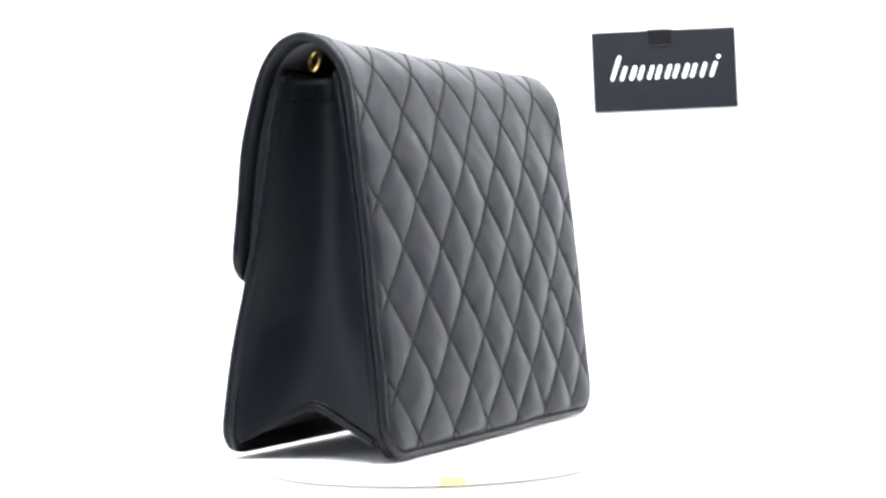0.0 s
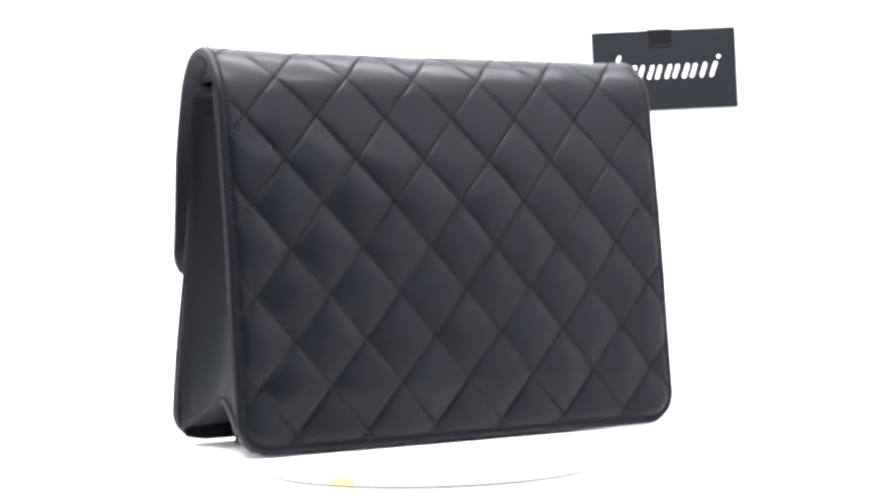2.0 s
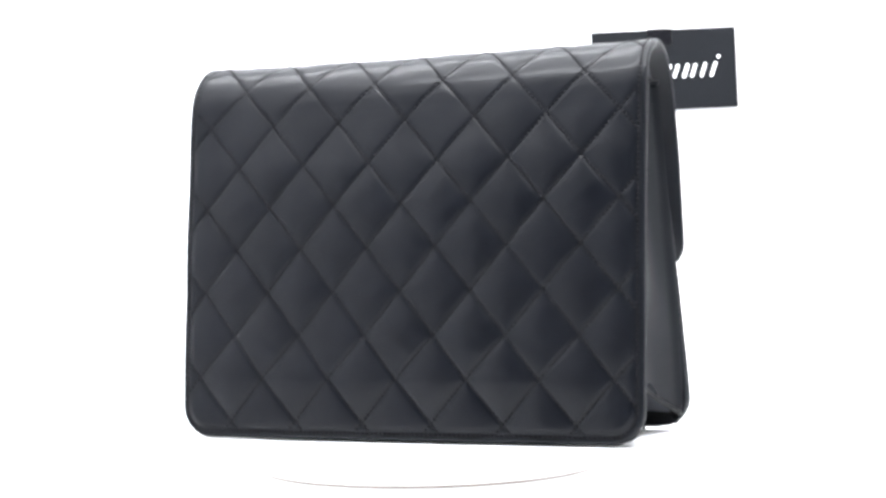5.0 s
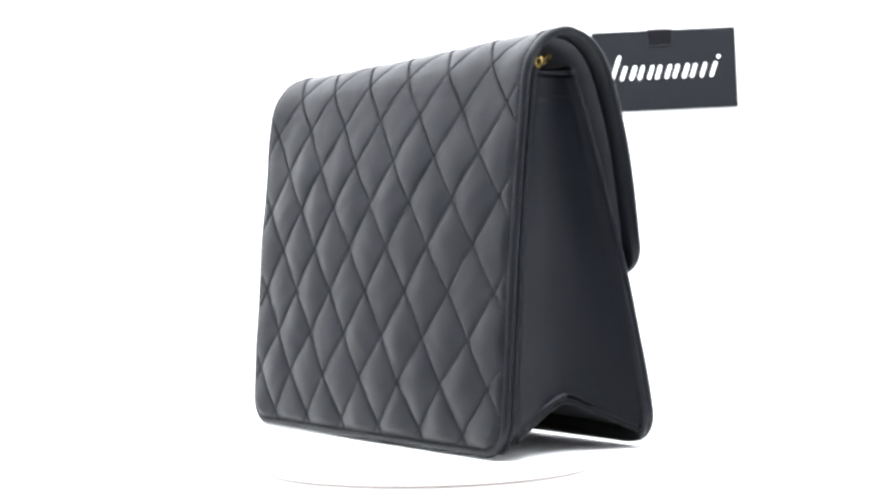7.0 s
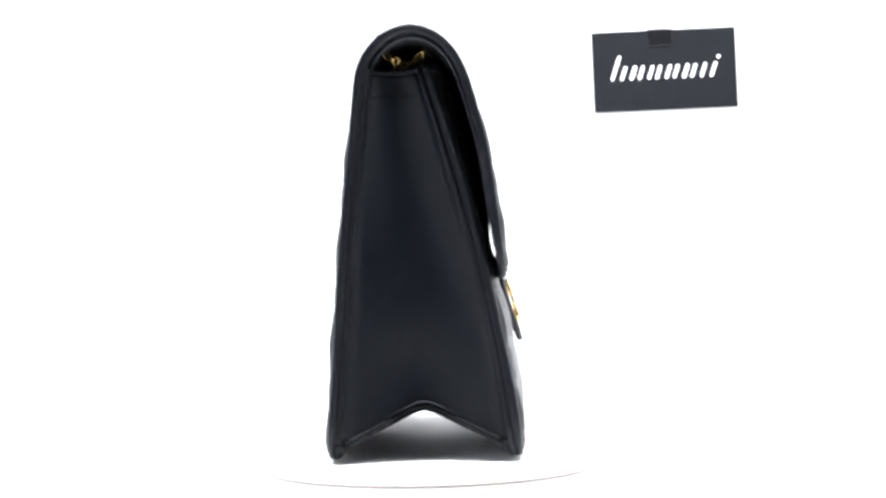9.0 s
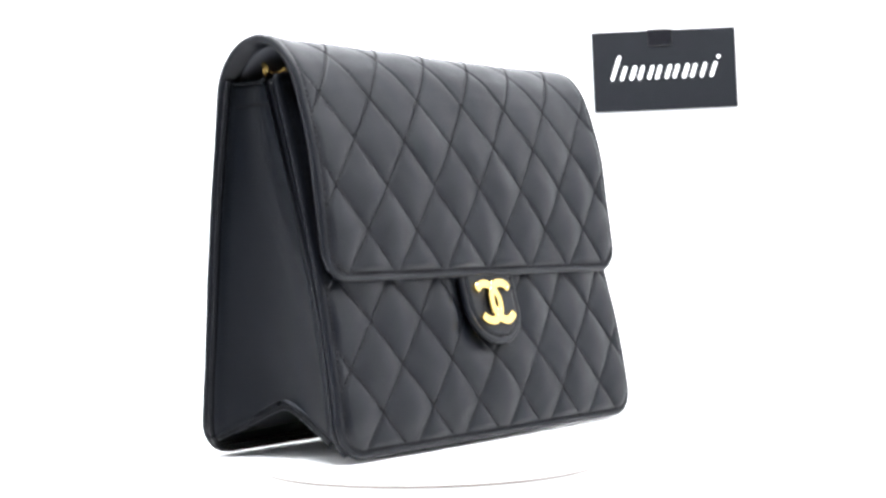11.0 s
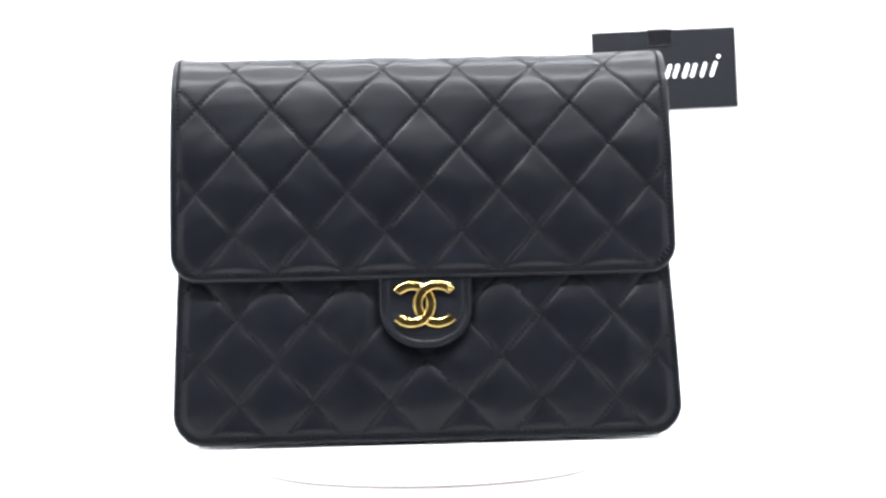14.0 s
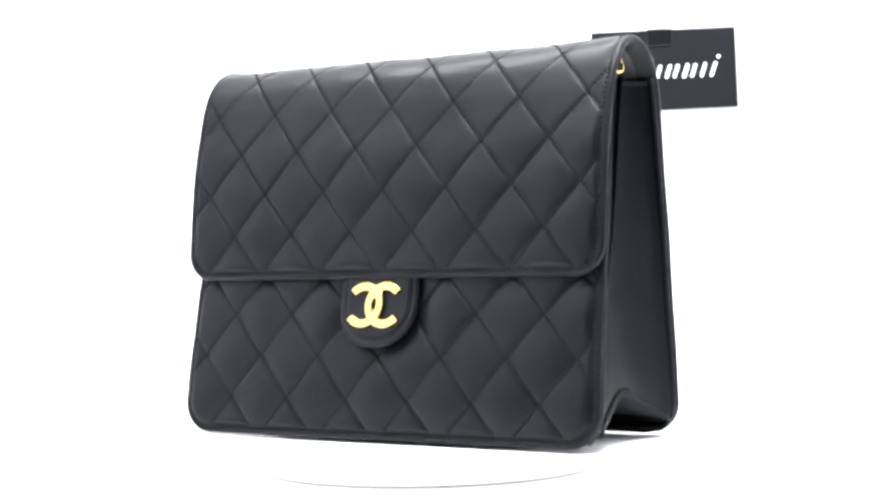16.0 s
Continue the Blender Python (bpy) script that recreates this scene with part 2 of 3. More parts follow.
    def stitch_lines(self, border, sides, ends):
        """Polylines in (x, s): the quilting and the border seam."""
        lines = []
        ss = np.arange(0.0, self.length, 0.0006)
        rr = self.row_of(ss)
        for sign in (1, -1):
            for k in range(-24, 25):
                x = self.column(rr) + PITCH_X * (k - sign * (rr - 3) / 2)
                ok = self.edge_distance(x, ss) > border
                if ok.sum() > 6:
                    lines.append(np.stack([x[ok], ss[ok]], 1))
        if sides:
            s = np.arange(max(border, self.c0), self.length - max(border, self.c1), 0.0006)
            w = self.half0 + (self.half1 - self.half0) * s / self.length - border
            for sg in (-1, 1):
                lines.append(np.stack([sg * w, s], 1))
        for end in ends:
            r = self.c0 if end < self.length / 2 else self.c1
            half = self.half0 if end < self.length / 2 else self.half1
            x = np.arange(-(half - r), half - r, 0.0006)
            lines.append(np.stack([x, np.full_like(x, end)], 1))
            w = np.arange(0, math.pi / 2, 0.03)
            inward = 1 if end < self.length / 2 else -1
            for sg in (-1, 1):
                lines.append(np.stack([sg * (half - r + (r - border) * np.sin(w)), end + inward * (r - border) * (1 - np.cos(w))], 1))
        return lines

    def stitches(self, name, lines, parent, label, pitch=0.0025, length=0.0017, r=0.00048, extra=0.0006):
        verts, faces = [], []
        for line in lines:
            pts = self.place(line[:, 0], line[:, 1], extra)
            d = np.concatenate([[0], np.cumsum(np.linalg.norm(np.diff(pts, axis=0), axis=1))])
            for c in np.arange(pitch / 2, d[-1] - pitch / 2, pitch):
                q = np.array([[np.interp(c + e * length / 2, d, pts[:, k]) for k in range(3)] for e in (-1, -0.4, 0.4, 1)])
                along = Vector(q[3] - q[0]).normalized()
                s = float(np.interp(c, d, line[:, 1]))
                out = Vector((0, float(np.interp(s, self.s, self.normal[:, 0])), float(np.interp(s, self.s, self.normal[:, 1]))))
                side = along.cross(out).normalized()
                first = len(verts)
                for p, rise in zip(q, (-0.5, 1, 1, -0.5)):
                    p = Vector(p) + out * (rise * r * 0.7)
                    verts += [p - side * r, p + out * r * 0.7, p + side * r]
                for i in range(3):
                    a = first + 3 * i
                    faces += [(a, a + 3, a + 4, a + 1), (a + 1, a + 4, a + 5, a + 2)]
        return under(from_lists(name, verts, faces, THREAD), parent, label, "stuff")


# ---- handbag, in its own space: x along it, back at -y, standing on z = 0 ----
Z0 = 0.0995
HANDBAG = tagged(new("handbag"), "black diamond-quilted leather flap handbag standing closed on the turntable", "handbag")

SHELL_PROFILE = [(-0.0420, 0.0012), (-0.0413, 0.012), (-0.0393, 0.040), (-0.0365, 0.068), (-0.0345, 0.094), (-0.0326, 0.1137), (-0.0301, 0.135),
                 (-0.0279, 0.1517), (-0.0256, 0.168), (-0.0238, 0.1775), (-0.0200, 0.1858), (-0.0118, 0.1943), (0.0000, 0.1980), (0.0117, 0.1946),
                 (0.0200, 0.1861), (0.0245, 0.177), (0.0277, 0.1669), (0.0334, 0.1452), (0.0376, 0.1172), (0.0397, 0.100), (0.0416, 0.0830)]
SHELL_MARKS = [(Z0 - 0.0894, -1, 8), (Z0 - 0.0673, -1, 7), (Z0 - 0.0457, -1, 6), (Z0 - 0.0233, -1, 5), (Z0 - 0.0012, -1, 4), (Z0 + 0.0207, -1, 3),
               (Z0 + 0.0420, -1, 2), (Z0 + 0.0638, -1, 1), (Z0 + 0.0836, -1, 0), (Z0 + 0.0707, 1, -3), (Z0 + 0.0499, 1, -4),
               (Z0 + 0.0281, 1, -5), (Z0 + 0.0068, 1, -6), (Z0 - 0.0145, 1, -7)]
shell = Panel(SHELL_PROFILE, SHELL_MARKS, (0.1264, 0.1272), 0.0165, 0.0150, 0.0042, 0.0026, 1.0, flat_top=0.155, bow_end=0.13, twist=-0.003, flare=0.0011, skew=0.0020)
shell_part = shell.build("back_and_flap", LEATHER, HANDBAG, "quilted black leather back folding over into the flap")
shell.stitches("quilting_stitches", shell.stitch_lines(0.0036, True, (0.0036, shell.length - 0.0036)), shell_part, "black thread stitches")

FRONT_PROFILE = [(0.0068, 0.1812), (0.0150, 0.154), (0.0238, 0.124), (0.0335, 0.088), (0.0400, 0.059), (0.0449, 0.030), (0.0484, 0.0020)]
FRONT_MARKS = [(Z0 + 0.0281, 1, -5), (Z0 + 0.0068, 1, -6), (Z0 - 0.0146, 1, -7), (Z0 - 0.0355, 1, -8), (Z0 - 0.0564, 1, -9), (Z0 - 0.0776, 1, -10)]
front = Panel(FRONT_PROFILE, FRONT_MARKS, (0.1215, 0.1273), 0.004, 0.0165, 0.0042, 0.0018, 2.0, flat_top=0.125, swell=0.0080, twist=0.008, dent=0.0034, lean=0.0075)
front_part = front.build("front_panel", LEATHER, HANDBAG, "quilted black leather front panel")
front.stitches("quilting_stitches", front.stitch_lines(0.0036, True, (front.length - 0.0036,)), front_part, "black thread stitches")


# welts: a second edge strip behind the panels' borders
def welt(panel, name, s_from, s_to, depth, inset, radius, label):
    s = np.concatenate([np.arange(s_from, s_to, 0.0012), [s_to]])
    w = panel.width_at(s) - inset
    pts = []
    y, z = (np.interp(s, panel.s, panel.yz[:, k]) for k in (0, 1))
    ny, nz = (np.interp(s, panel.s, panel.normal[:, k]) for k in (0, 1))
    line, mirror = [], []
    for i in range(len(s)):
        for side, kept in ((1, line), (-1, mirror)):
            o = depth + side * panel.twist * w[i] * s[i] / panel.length - float(panel.leaning(np.array(side * w[i]), np.array(s[i])))
            kept.append((side * w[i], y[i] - ny[i] * o, z[i] - nz[i] * o))
    if s_from < 0.01:
        pts = mirror[::-1] + line
    else:
        pts = line + mirror[::-1]
    if s_from < 0.01 or s_to > panel.length - 0.01:
        return [pts]
    return [line, mirror]


for panel, owner, s_from, s_to in ((shell, shell_part, 0.0035, 0.180), (front, front_part, 0.003, front.length - 0.0035)):
    for pts in welt(panel, "welt", s_from, s_to, 0.0050, 0.0022, 0.0016, ""):
        v, f = tube_lists(pts, 0.0017, 10)
        under(from_lists("welt", v, f, LEATHER if panel is front else EDGE), owner, "rolled black leather welt")


# gussets: concave side panels with an arched lower edge
def front_y(z, x=0.0):
    return float(np.interp(-z, -front.yz[:, 1], front.yz[:, 0])) - 0.0050 - front.twist * x * (1 - z / 0.177) + float(front.leaning(np.array(x), np.array(1.04 * max(0.0, 0.177 - z))))


def back_y(z):
    part = shell.s < 0.175
    return float(np.interp(z, shell.yz[part, 1], shell.yz[part, 0])) + 0.0050


ARCH = 0.0255         # height of the arched underside
ARCH_FOOT = 0.0085


def arch(w):
    """Height of the folded-in bottom at w, 0 at the back and 1 at the front."""
    k = 1 - abs(2 * w - 1)
    k = math.sqrt(k * k + 0.0) if k < 0.8 else 0.8 + 0.2 * math.sin((k - 0.8) / 0.2 * math.pi / 2) * 0.64
    return ARCH_FOOT + (ARCH - ARCH_FOOT) * k / 0.928


def gusset(sign):
    verts, faces = [], []
    n, m = 40, 60
    for layer in (0, 1):
        for i in range(n + 1):
            w = i / n
            lo = arch(w)
            for j in range(m + 1):
                v = j / m
                z = lo + (0.1772 - lo) * v
                a, b = back_y(z), front_y(z, 0.125 * sign)
                y = a + (b - a) * w
                deep = 0.0090 * (1 - 0.4 * v) if sign > 0 else 0.006 + 0.011 * min(1.0, v / 0.3) * (1 - 0.35 * v)
                hollow = deep * math.sin(math.pi * w) ** 1.15 + 0.0012 * math.sin(math.pi * w) ** 2 * math.exp(-((v - 0.12) / 0.12) ** 2)
                hollow += 0.0007 * math.sin(9 * v + 4 * w) * math.sin(math.pi * w)
                edge = 0.0022 * (math.exp(-(w / 0.05) ** 2) + math.exp(-((1 - w) / 0.05) ** 2))
                x = 0.1222 + 0.001 * (1 - v) - hollow + edge - 0.0016 * layer
                x = min(x, float(shell.width_at(np.array(z))) - 0.0022)
                verts.append((sign * x, y, z))
    k = (n + 1) * (m + 1)
    for i in range(n):
        for j in range(m):
            a, b, c, d = i * (m + 1) + j, (i + 1) * (m + 1) + j, (i + 1) * (m + 1) + j + 1, i * (m + 1) + j + 1
            faces += [(a, b, c, d) if sign > 0 else (d, c, b, a), (k + d, k + c, k + b, k + a) if sign > 0 else (k + a, k + b, k + c, k + d)]
    for i in range(n):
        for j in (0, m):
            a, b = i * (m + 1) + j, (i + 1) * (m + 1) + j
            faces.append((a, b, k + b, k + a))
    ob = under(from_lists("gusset", verts, faces, LEATHER_SMOOTH), HANDBAG, "smooth black leather side gusset, folded inward")
    hem, fold = [], []
    for i in range(n + 1):
        hem.append(verts[i * (m + 1)])
        fold.append(verts[i * (m + 1) + m])
    hem = [Vector(p) + Vector((sign * 0.0005, 0, -0.0002)) for p in hem[2:-2]]
    v, f = tube_lists(hem, 0.0008, 8)
    tube_lists([p + Vector((sign * 0.0002, 0, -0.0015)) for p in hem], 0.0008, 8, False, v, f)
    under(from_lists("lower_piping", v, f, EDGE), ob, "double piped lower edge")
    v, f = tube_lists([Vector(p) + Vector((sign * 0.0006, 0, 0)) for p in fold], 0.0009, 8)
    under(from_lists("upper_hem", v, f, LEATHER_SMOOTH), ob)
    # seam a finger's width under the upper hem
    v, f = [], []
    row = [Vector(verts[i * (m + 1) + m - 4]) + Vector((sign * 0.0003, 0, 0)) for i in range(3, n - 2)]
    for a, b in list(zip(row, row[1:]))[::1]:
        tube_lists([a.lerp(b, 0.1), a.lerp(b, 0.9)], 0.0003, 5, False, v, f)
    under(from_lists("hem_stitches", v, f, THREAD), ob, kind="stuff")
    return ob


gusset(1)
gusset(-1)

# folded-in bottom between the two feet
verts, faces = [], []
n, m = 24, 20
for layer in (0, 1):
    for i in range(n + 1):
        w = i / n
        z = arch(w)
        for j in range(m + 1):
            x = -0.1165 + 0.233 * j / m
            z = arch(w) + 0.0015 + 0.003 * (1 - (x / 0.1165) ** 2)
            y = back_y(z) + (front_y(z, x) - back_y(z)) * w
            verts.append((x, y, z - 0.0008 + 0.0014 * layer))
k = (n + 1) * (m + 1)
for i in range(n):
    for j in range(m):
        a = i * (m + 1) + j
        faces += [(a, a + 1, a + m + 2, a + m + 1), (k + a, k + a + m + 1, k + a + m + 2, k + a + 1)]
under(from_lists("bottom_panel", verts, faces, LINING), HANDBAG, "smooth black leather bottom folded upward")

# lining edge under the flap
verts, faces = [], []
part = [i for i in range(len(shell.s)) if 0.170 < shell.s[i] < shell.length - 0.012][::4]
for i in part:
    y, z = shell.yz[i] - shell.normal[i] * 0.0046
    verts += [(-0.117, y, z), (0.117, y, z)]
for i in range(len(part) - 1):
    faces.append((2 * i, 2 * i + 2, 2 * i + 3, 2 * i + 1))
lining = under(from_lists("flap_lining", verts, faces, LINING), HANDBAG, "smooth black flap lining")
sol = lining.modifiers.new("thickness", "SOLIDIFY")
sol.thickness = 0.0006


# dark filler added under the flap's fold so that no light shows through
verts, faces = [], []
for j in range(13):
    x = -0.086 + 0.172 * j / 12
    shrink = 1 - 0.35 * abs(2 * j / 12 - 1) ** 6
    for k in range(20):
        w = 2 * math.pi * k / 20
        crumple = 1 + 0.05 * math.sin(3 * w + 1.7 * j) + 0.03 * math.sin(7 * w - j)
        verts.append((x, 0.0015 + 0.0150 * shrink * crumple * math.cos(w), 0.1790 + 0.0118 * shrink * crumple * math.sin(w)))
for j in range(12):
    for k in range(20):
        l = (k + 1) % 20
        faces.append((j * 20 + k, j * 20 + l, j * 20 + 20 + l, j * 20 + 20 + k))
faces += [tuple(range(20))[::-1], tuple(240 + k for k in range(20))]
under(from_lists("fold_filler", verts, faces, LINING), HANDBAG, "dark filler added under the fold of the flap to block light")


# ---- clasp tab with its emblem ----
def clasp():
    tab = Panel([(0.0392, 0.0890), (0.0403, 0.0805), (0.0432, 0.0685), (0.0470, 0.0575), (0.0500, 0.0490)], [(0.09, 1, 100), (0.04, 1, 100.0001)],
                (0.0233, 0.0233), 0.0, 0.0210, 0.0030, 0.0, 3.0, step=0.0008)
    base = tab.s
    n, m = len(base), 61
    U = np.linspace(-1, 1, m)
    verts, faces = [], []
    for side in (0, 1):
        for i, s in enumerate(base):
            w = float(tab.width_at(np.array(s)))
            for u in U:
                x = u * w
                d = float(tab.edge_distance(np.array(x), np.array(s))) if s > 0.003 else w - abs(x)
                edge = 0.0014 * (1 - math.sqrt(max(0, 1 - max(0, 1 - d / 0.0016) ** 2)))
                o = -edge - 0.0004 * math.exp(-((d - 0.0036) / 0.0006) ** 2) + 0.0005 * min(1, max(0, (d - 0.0040) / 0.0015)) if side == 0 else -0.0034 + edge
                y, z = tab.yz[i] + tab.normal[i] * o
                verts.append((x, y, z))
    k = n * m
    for i in range(n - 1):
        for j in range(m - 1):
            a = i * m + j
            faces += [(a, a + m, a + m + 1, a + 1), (k + a, k + a + 1, k + a + m + 1, k + a + m)]
    rim = [i * m for i in range(n)] + [(n - 1) * m + j for j in range(1, m)] + [i * m + m - 1 for i in range(n - 2, -1, -1)]
    for a, b in zip(rim, rim[1:]):
        faces.append((b, a, k + a, k + b))
    ob = under(from_lists("clasp_tab", verts, faces, LEATHER), HANDBAG, "rounded black leather clasp tab")
    # seam round the tab
    inset, r = 0.0036, tab.c1
    right = [(tab.half0 - inset, s) for s in np.arange(0.006, tab.length - r, 0.0012)]
    right += [(tab.half0 - r + (r - inset) * math.cos(w), tab.length - r + (r - inset) * math.sin(w)) for w in np.arange(0, math.pi / 2, 0.07)]
    path = right + [(-x, s) for x, s in right[::-1]]
    v, f = [], []
    pts = []
    for x, s in path:
        y, z = (np.interp(s, tab.s, tab.yz[:, c]) for c in (0, 1))
        ny, nz = (np.interp(s, tab.s, tab.normal[:, c]) for c in (0, 1))
        pts.append(Vector((x, y + ny * -0.0001, z + nz * -0.0001)))
    for a, b in list(zip(pts, pts[2:]))[::2]:
        tube_lists([a.lerp(b, 0.12), a.lerp(b, 0.88)], 0.00032, 5, False, v, f)
    under(from_lists("tab_stitches", v, f, THREAD), ob, kind="stuff")
    # two crossing open rings, flat faces with bevelled rims
    mid = 0.0203
    y, z = (float(np.interp(mid, tab.s, tab.yz[:, c])) for c in (0, 1))
    ny, nz = (float(np.interp(mid, tab.s, tab.normal[:, c])) for c in (0, 1))
    out, up = Vector((0, ny, nz)).normalized(), Vector((0, -nz, ny)).normalized()
    if up.z < 0:
        up = -up
    centre = Vector((0.0006, y, z)) + out * 0.0007
    for name, side in (("open_ring", 1), ("open_ring", -1)):
        v, f = [], []
        R, r, gap, steps = 0.0118, 0.0076, math.radians(42), 56
        section = [(r, 0.0), (r, 0.0015), (r + 0.00032, 0.0018), (R - 0.00032, 0.0018), (R, 0.0015), (R, 0.0)]
        for i in range(steps + 1):
            w = gap + (2 * math.pi - 2 * gap) * i / steps
            for rad, h in section:
                px = side * (0.0064 + rad * math.cos(w))
                v.append(centre + Vector((-1, 0, 0)) * px + up * (rad * math.sin(w)) + out * (h + 0.0003 + 0.0003 * side * math.sin(w)))
        q = len(section)
        for i in range(steps):
            for j in range(q):
                l = (j + 1) % q
                f.append((i * q + j, i * q + l, (i + 1) * q + l, (i + 1) * q + j))
        f += [tuple(range(q))[::-1], tuple(steps * q + j for j in range(q))]
        ring = from_lists(name, v, f, GOLD, False)
        b = ring.modifiers.new("soft_rims", "BEVEL")
        b.width, b.segments, b.limit_method = 0.00008, 1, "ANGLE"
        under(ring, ob, "gold-plated open ring of the emblem")
        if side > 0:
            # small rivet near the upper end of one ring
            w, rad = math.radians(50), (R + r) / 2
            knob = lathe_bm([(0, 0.0004), (0.0004, 0.00034), (0.0007, 0.00018), (0.0008, 0.0), (0, -0.0001)], 20)
            turn = out.to_track_quat("Z", "Y").to_matrix().to_4x4()
            at = centre + Vector((-1, 0, 0)) * (0.0064 + rad * math.cos(w)) + up * (rad * math.sin(w)) + out * (0.0021 + 0.0003 * math.sin(w))
            bmesh.ops.transform(knob, matrix=Matrix.Translation(at) @ turn, verts=knob.verts)
            under(mesh_object("rivet", knob, GOLD), ob, "tiny gold rivet")
    # snap stud between the tab and the front panel
    turn = out.to_track_quat("Z", "Y").to_matrix().to_4x4()
    s_low = 0.0270
    y, z = (float(np.interp(s_low, tab.s, tab.yz[:, c])) for c in (0, 1))
    stud = lathe_bm([(0, 0), (0.0080, 0), (0.0084, -0.0004), (0.0084, -0.0012), (0.0066, -0.0016), (0.0060, -0.0030), (0.0080, -0.0034), (0.0084, -0.0040),
                     (0.0080, -0.0048), (0, -0.0048)], 40)
    bmesh.ops.transform(stud, matrix=Matrix.Translation(Vector((0, y, z)) - out * 0.0035) @ turn, verts=stud.verts)
    under(mesh_object("snap_stud", stud, GOLD), ob, "round gold snap stud behind the tab")


clasp()


# ---- chain tucked under the flap ----
def link(centre, along, flat, long=0.0042, wide=0.0030, wire=0.0007):
    along, flat = Vector(along).normalized(), Vector(flat).normalized()
    flat = (flat - along * flat.dot(along)).normalized()
    pts = []
    for i in range(24):
        w = 2 * math.pi * i / 24
        pts.append(Vector(centre) + along * (long * math.cos(w)) + flat * (wide * math.sin(w)))
    return tube_lists(pts, wire, 8, True)


for sign in (1, -1):
    sag = [(-0.0112, 0.1860), (-0.0080, 0.1832), (-0.0040, 0.1820), (0.0000, 0.1832), (0.0035, 0.1862)]
    for i, (y, z) in enumerate(sag if sign > 0 else ()):
        a = sag[min(i + 1, 4)]
        b = sag[max(i - 1, 0)]
        v, f = link((0.1075 - 0.0006 * i, y, z), (0, a[0] - b[0], a[1] - b[1]), (1, 0, 0.2) if i % 2 else (0.3, 0, 1), 0.0023, 0.0013, 0.00040)
        under(from_lists("chain_link", v, f, GOLD), HANDBAG, "small gold chain link")
    v, f = link((sign * (0.1150 if sign < 0 else 0.1120), -0.0015 if sign < 0 else -0.0070, 0.1856 if sign < 0 else 0.1830), (0.35, 0.1, 0.9), (0.4, 1, 0), 0.0047 if sign < 0 else 0.0024, 0.0036 if sign < 0 else 0.0014, 0.0007 if sign < 0 else 0.0004)
    under(from_lists("eyelet_ring", v, f, GOLD), HANDBAG, "gold ring holding the chain")

# ---- turntable ----
FLOOR = -0.12
TURNTABLE = tagged(new("turntable"), "small round white plastic turntable carrying the handbag", "turntable")
R = 0.0895
TOP = 0.1400
disc = [(0, 0.0), (TOP - 0.002, 0.0), (TOP - 0.0007, -0.0006), (TOP, -0.0020), (TOP, -0.0030), (TOP - 0.0007, -0.0040), (TOP - 0.002, -0.0044), (0, -0.0044)]
plate = under(mesh_object("plate", lathe_bm(disc, 160), WHITE_PLASTIC), TURNTABLE, "thin white turning plate")
body = [(0, -0.0046), (R - 0.002, -0.0046), (R, -0.0060), (R, -0.0136), (R - 0.0006, -0.0146), (R - 0.002, -0.0150), (0, -0.0150)]
drum = under(mesh_object("drum", lathe_bm(body, 160), WHITE_PLASTIC), TURNTABLE, "white drum under the plate")
under(mesh_object("foot_ring", lathe_bm([(0, -0.0151), (R - 0.0022, -0.0151), (R - 0.0022, -0.0161), (0, -0.0161)], 120), BASE_PLASTIC), TURNTABLE, "warm grey foot ring")
under(mesh_object("base", lathe_bm([(0, -0.0162), (R - 0.0020, -0.0162), (R - 0.0010, -0.0170), (R - 0.0010, FLOOR + 0.004), (R + 0.001, FLOOR + 0.0002), (0, FLOOR + 0.0002)], 120), WHITE_PLASTIC), TURNTABLE, "white round base")
v, f = [], []
a0 = math.radians(-90 + 6.5 - TURN_START)
for i in range(9):
    w = a0 + (i / 8 - 0.5) * 0.14
    for z in (-0.0146, -0.0055):
        for r in (R + 0.0001, R + 0.0005):
            v.append((r * math.cos(w), r * math.sin(w), z))
for i in range(8):
    a = 4 * i
    f += [(a + 1, a + 5, a + 7, a + 3), (a, a + 2, a + 6, a + 4), (a + 2, a + 3, a + 7, a + 6), (a, a + 4, a + 5, a + 1)]
f += [(0, 1, 3, 2), (32, 34, 35, 33)]
under(from_lists("sticker", v, f, YELLOW, False), drum, "pale yellow sticker on the rim")

# ---- photo box round the turntable ----
BX, BY1, BZ = 0.55, 0.45, 0.86
WALL_FRONT = -0.80


def structure(name, bm, mat, label):
    return tagged(mesh_object(name, bm, mat, False), label, kind="structure")


structure("floor", box_bm(-BX - 0.02, BX + 0.02, -0.82, BY1 + 0.02, FLOOR - 0.012, FLOOR), WHITE_BOX, "seamless white floor of the photo box")
structure("wall_north", box_bm(-BX, BX, BY1, BY1 + 0.012, FLOOR, BZ), WHITE_BOX, "plain white back wall of the photo box")
# unseen sides and top; grey and forward reach shape reflections in the leather
structure("wall_east", box_bm(BX, BX + 0.012, WALL_FRONT, BY1 + 0.012, FLOOR, BZ), DIM_LINING, "unseen pale grey side wall of the photo box, greyed to dim its reflection")
structure("wall_west", box_bm(-BX - 0.012, -BX, WALL_FRONT, BY1 + 0.012, FLOOR, BZ), DIM_LINING, "unseen pale grey side wall of the photo box, greyed to dim its reflection")
structure("ceiling", box_bm(-BX - 0.012, BX + 0.012, -0.47, BY1 + 0.012, BZ, BZ + 0.012), DIM_LINING, "unseen pale grey top of the photo box, greyed to dim its reflection")

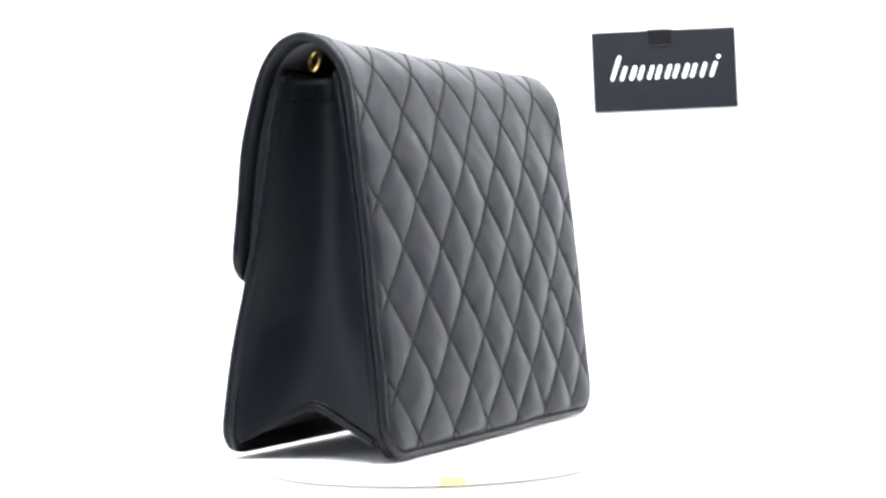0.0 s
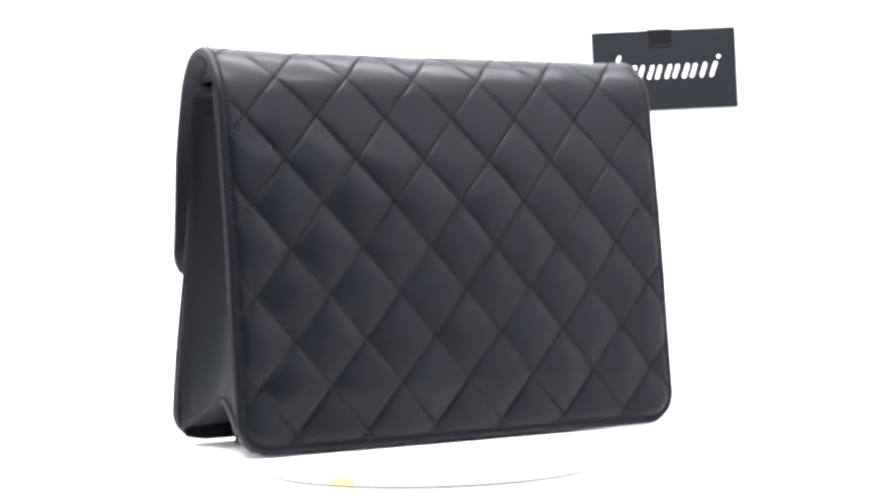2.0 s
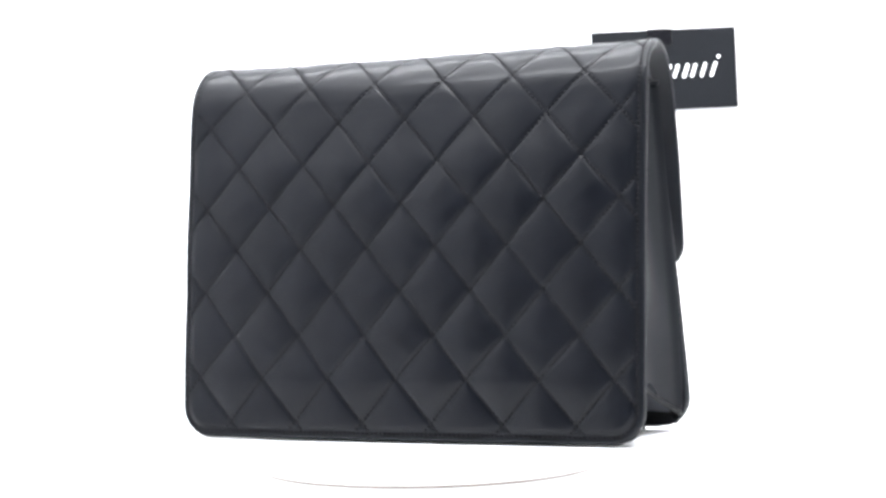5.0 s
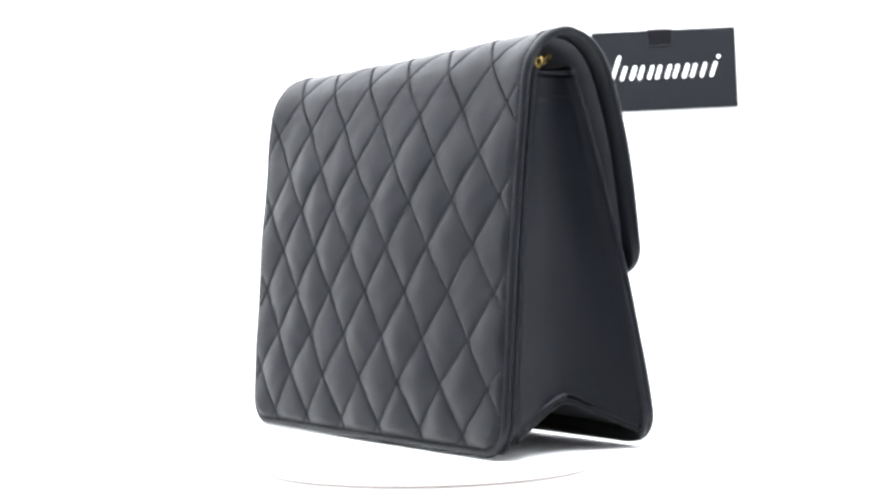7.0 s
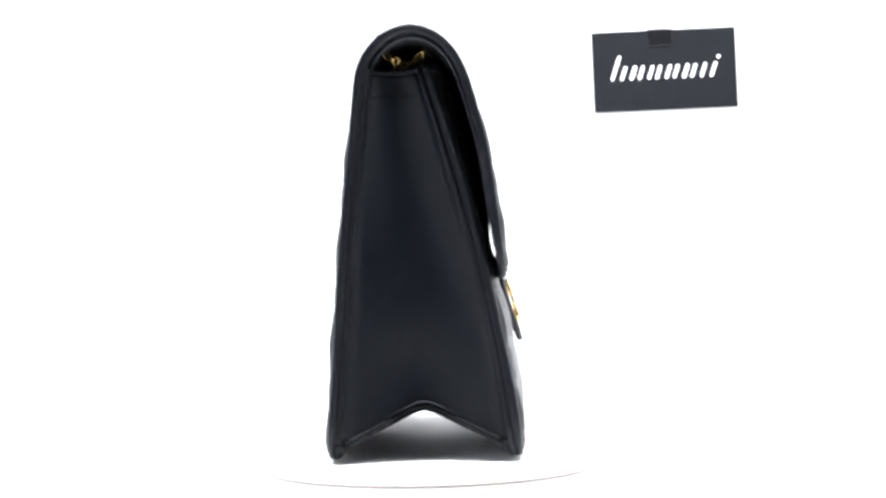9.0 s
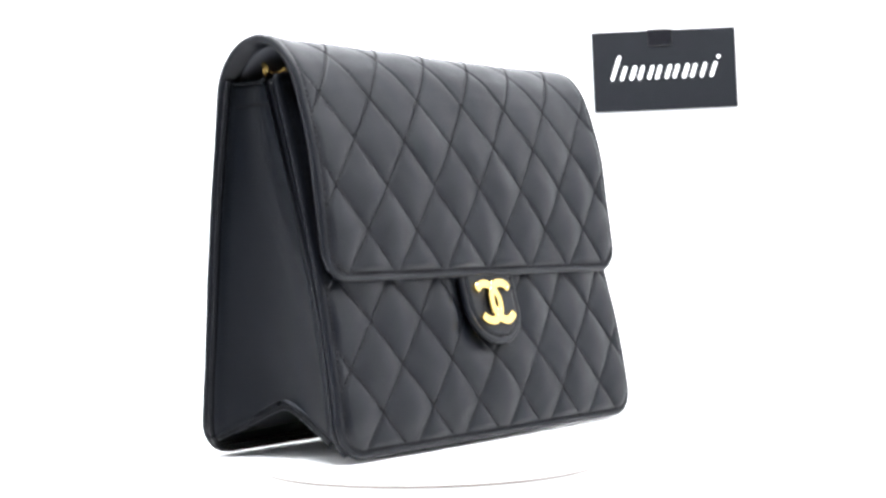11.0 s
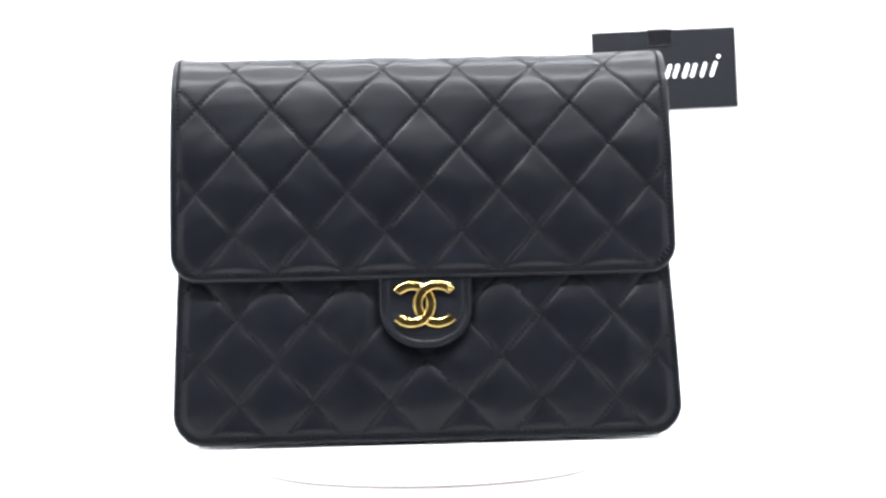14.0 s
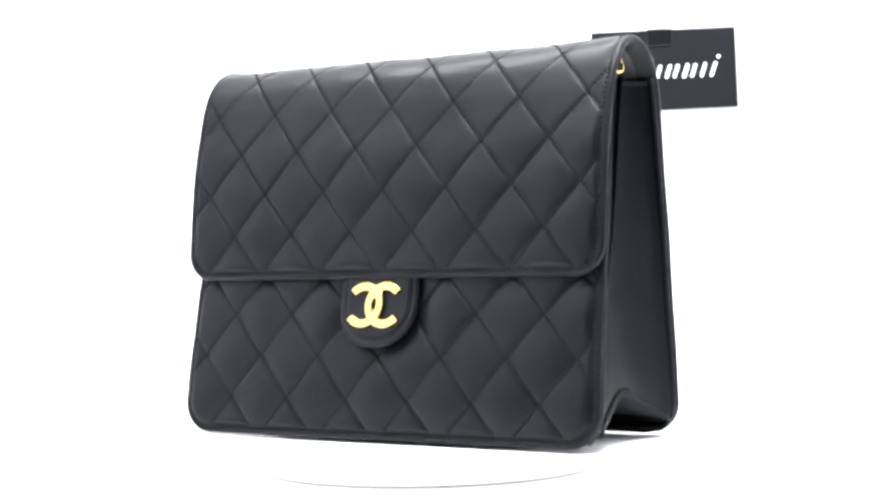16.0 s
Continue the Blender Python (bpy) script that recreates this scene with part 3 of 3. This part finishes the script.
# ---- card taped to the back wall ----
wide, high, tilt = 0.11269, 0.06282, 1.278      # metres, metres, degrees
SIGN = tagged(new("name_card"), "charcoal card with white script print taped to the white wall", "card")
SIGN.matrix_basis = pose(0.19085, BY1 - 0.0042, 0.23395, 0, -tilt, 0)
board = under(mesh_object("board", box_bm(-wide / 2, wide / 2, 0, 0.0030, -high / 2, high / 2, 0.0003), CARD, False), SIGN, "charcoal card board")
tx = -0.028 * wide
under(mesh_object("tape", box_bm(tx - 0.0098, tx + 0.0098, -0.0012, 0.0034, high / 2 - 0.0126, high / 2 + 0.0008, 0.0006), TAPE, False), SIGN, "strip of glossy black tape")


def slanted(x, z0, z1, thick, lean=0.36):
    """A leaning printed bar with round ends."""
    v, f = [], []
    a, b = Vector((x + lean * z0, 0, z0)), Vector((x + lean * z1, 0, z1))
    d = (b - a).normalized()
    side = Vector((d.z, 0, -d.x))
    for y in (-0.0004, 0.0001):
        for c, s0 in ((a, math.pi), (b, 0)):
            for i in range(9):
                w = s0 + math.pi * i / 8
                v.append(c + side * (thick / 2 * math.cos(w)) + d * (thick / 2 * math.sin(w)) + Vector((0, y, 0)))
    n = 18
    f = [tuple(range(n)), tuple(range(2 * n - 1, n - 1, -1))] + [(i, n + i, n + (i + 1) % n, (i + 1) % n) for i in range(n)]
    under(from_lists("print_bar", v, f, CARD_INK, False), board, "white printed stroke")


unit = wide / 254
for x, z0, z1, t in ((-89, -13, 25, 6), (-72, -13, 6, 6), (-55, -13, 6, 7), (-41, -13, 6, 6), (-24, -13, 6, 6), (-10, -13, 6, 6), (7, -13, 6, 6),
                     (21, -13, 6, 6), (38, -13, 6, 7), (52, -13, 6, 6), (69, -13, 7, 6), (87, -13, 8, 6), (89, 19, 20, 6)):
    slanted(x * unit, z0 * unit, z1 * unit, t * unit)

# ---- table and dim room round the box ----
table = tagged(new("table"), "plain grey table under the photo box", "table")
under(mesh_object("tabletop", box_bm(-0.75, 0.75, -0.84, 0.62, FLOOR - 0.042, FLOOR - 0.0125, 0.003), ROOM, False), table)
for x in (-0.7, 0.7):
    for y in (-0.79, 0.57):
        under(mesh_object("leg", box_bm(x - 0.025, x + 0.025, y - 0.025, y + 0.025, -0.87, FLOOR - 0.043, 0.003), ROOM, False), table)
RX, RY0, RY1, RZ0, RZ1 = 2.0, -2.6, 1.4, -0.87, 1.65
structure("room_floor", box_bm(-RX, RX, RY0, RY1, RZ0 - 0.1, RZ0), ROOM_FLOOR, "dark floor of the dim room")
structure("room_ceiling", box_bm(-RX, RX, RY0, RY1, RZ1, RZ1 + 0.1), ROOM, "grey ceiling of the dim room")
structure("wall_room_north", box_bm(-RX, RX, RY1, RY1 + 0.1, RZ0 - 0.1, RZ1 + 0.1), ROOM, "grey wall of the dim room")
structure("wall_room_south", box_bm(-RX, RX, RY0 - 0.1, RY0, RZ0 - 0.1, RZ1 + 0.1), ROOM, "grey wall of the dim room")
structure("wall_room_east", box_bm(RX, RX + 0.1, RY0 - 0.1, RY1 + 0.1, RZ0 - 0.1, RZ1 + 0.1), ROOM, "grey wall of the dim room")
structure("wall_room_west", box_bm(-RX - 0.1, -RX, RY0 - 0.1, RY1 + 0.1, RZ0 - 0.1, RZ1 + 0.1), ROOM, "grey wall of the dim room")


def motions():
    """The turntable turns evenly and carries the handbag with it."""
    rows = [(i / 2, pose(0, 0, 0, 0, 0, TURN_START - TURN_RATE * i / 2)) for i in range(33)]
    walk(TURNTABLE, rows)
    walk(HANDBAG, [(t, m @ Matrix.Translation((BAG_X, 0, 0))) for t, m in rows])


motions()
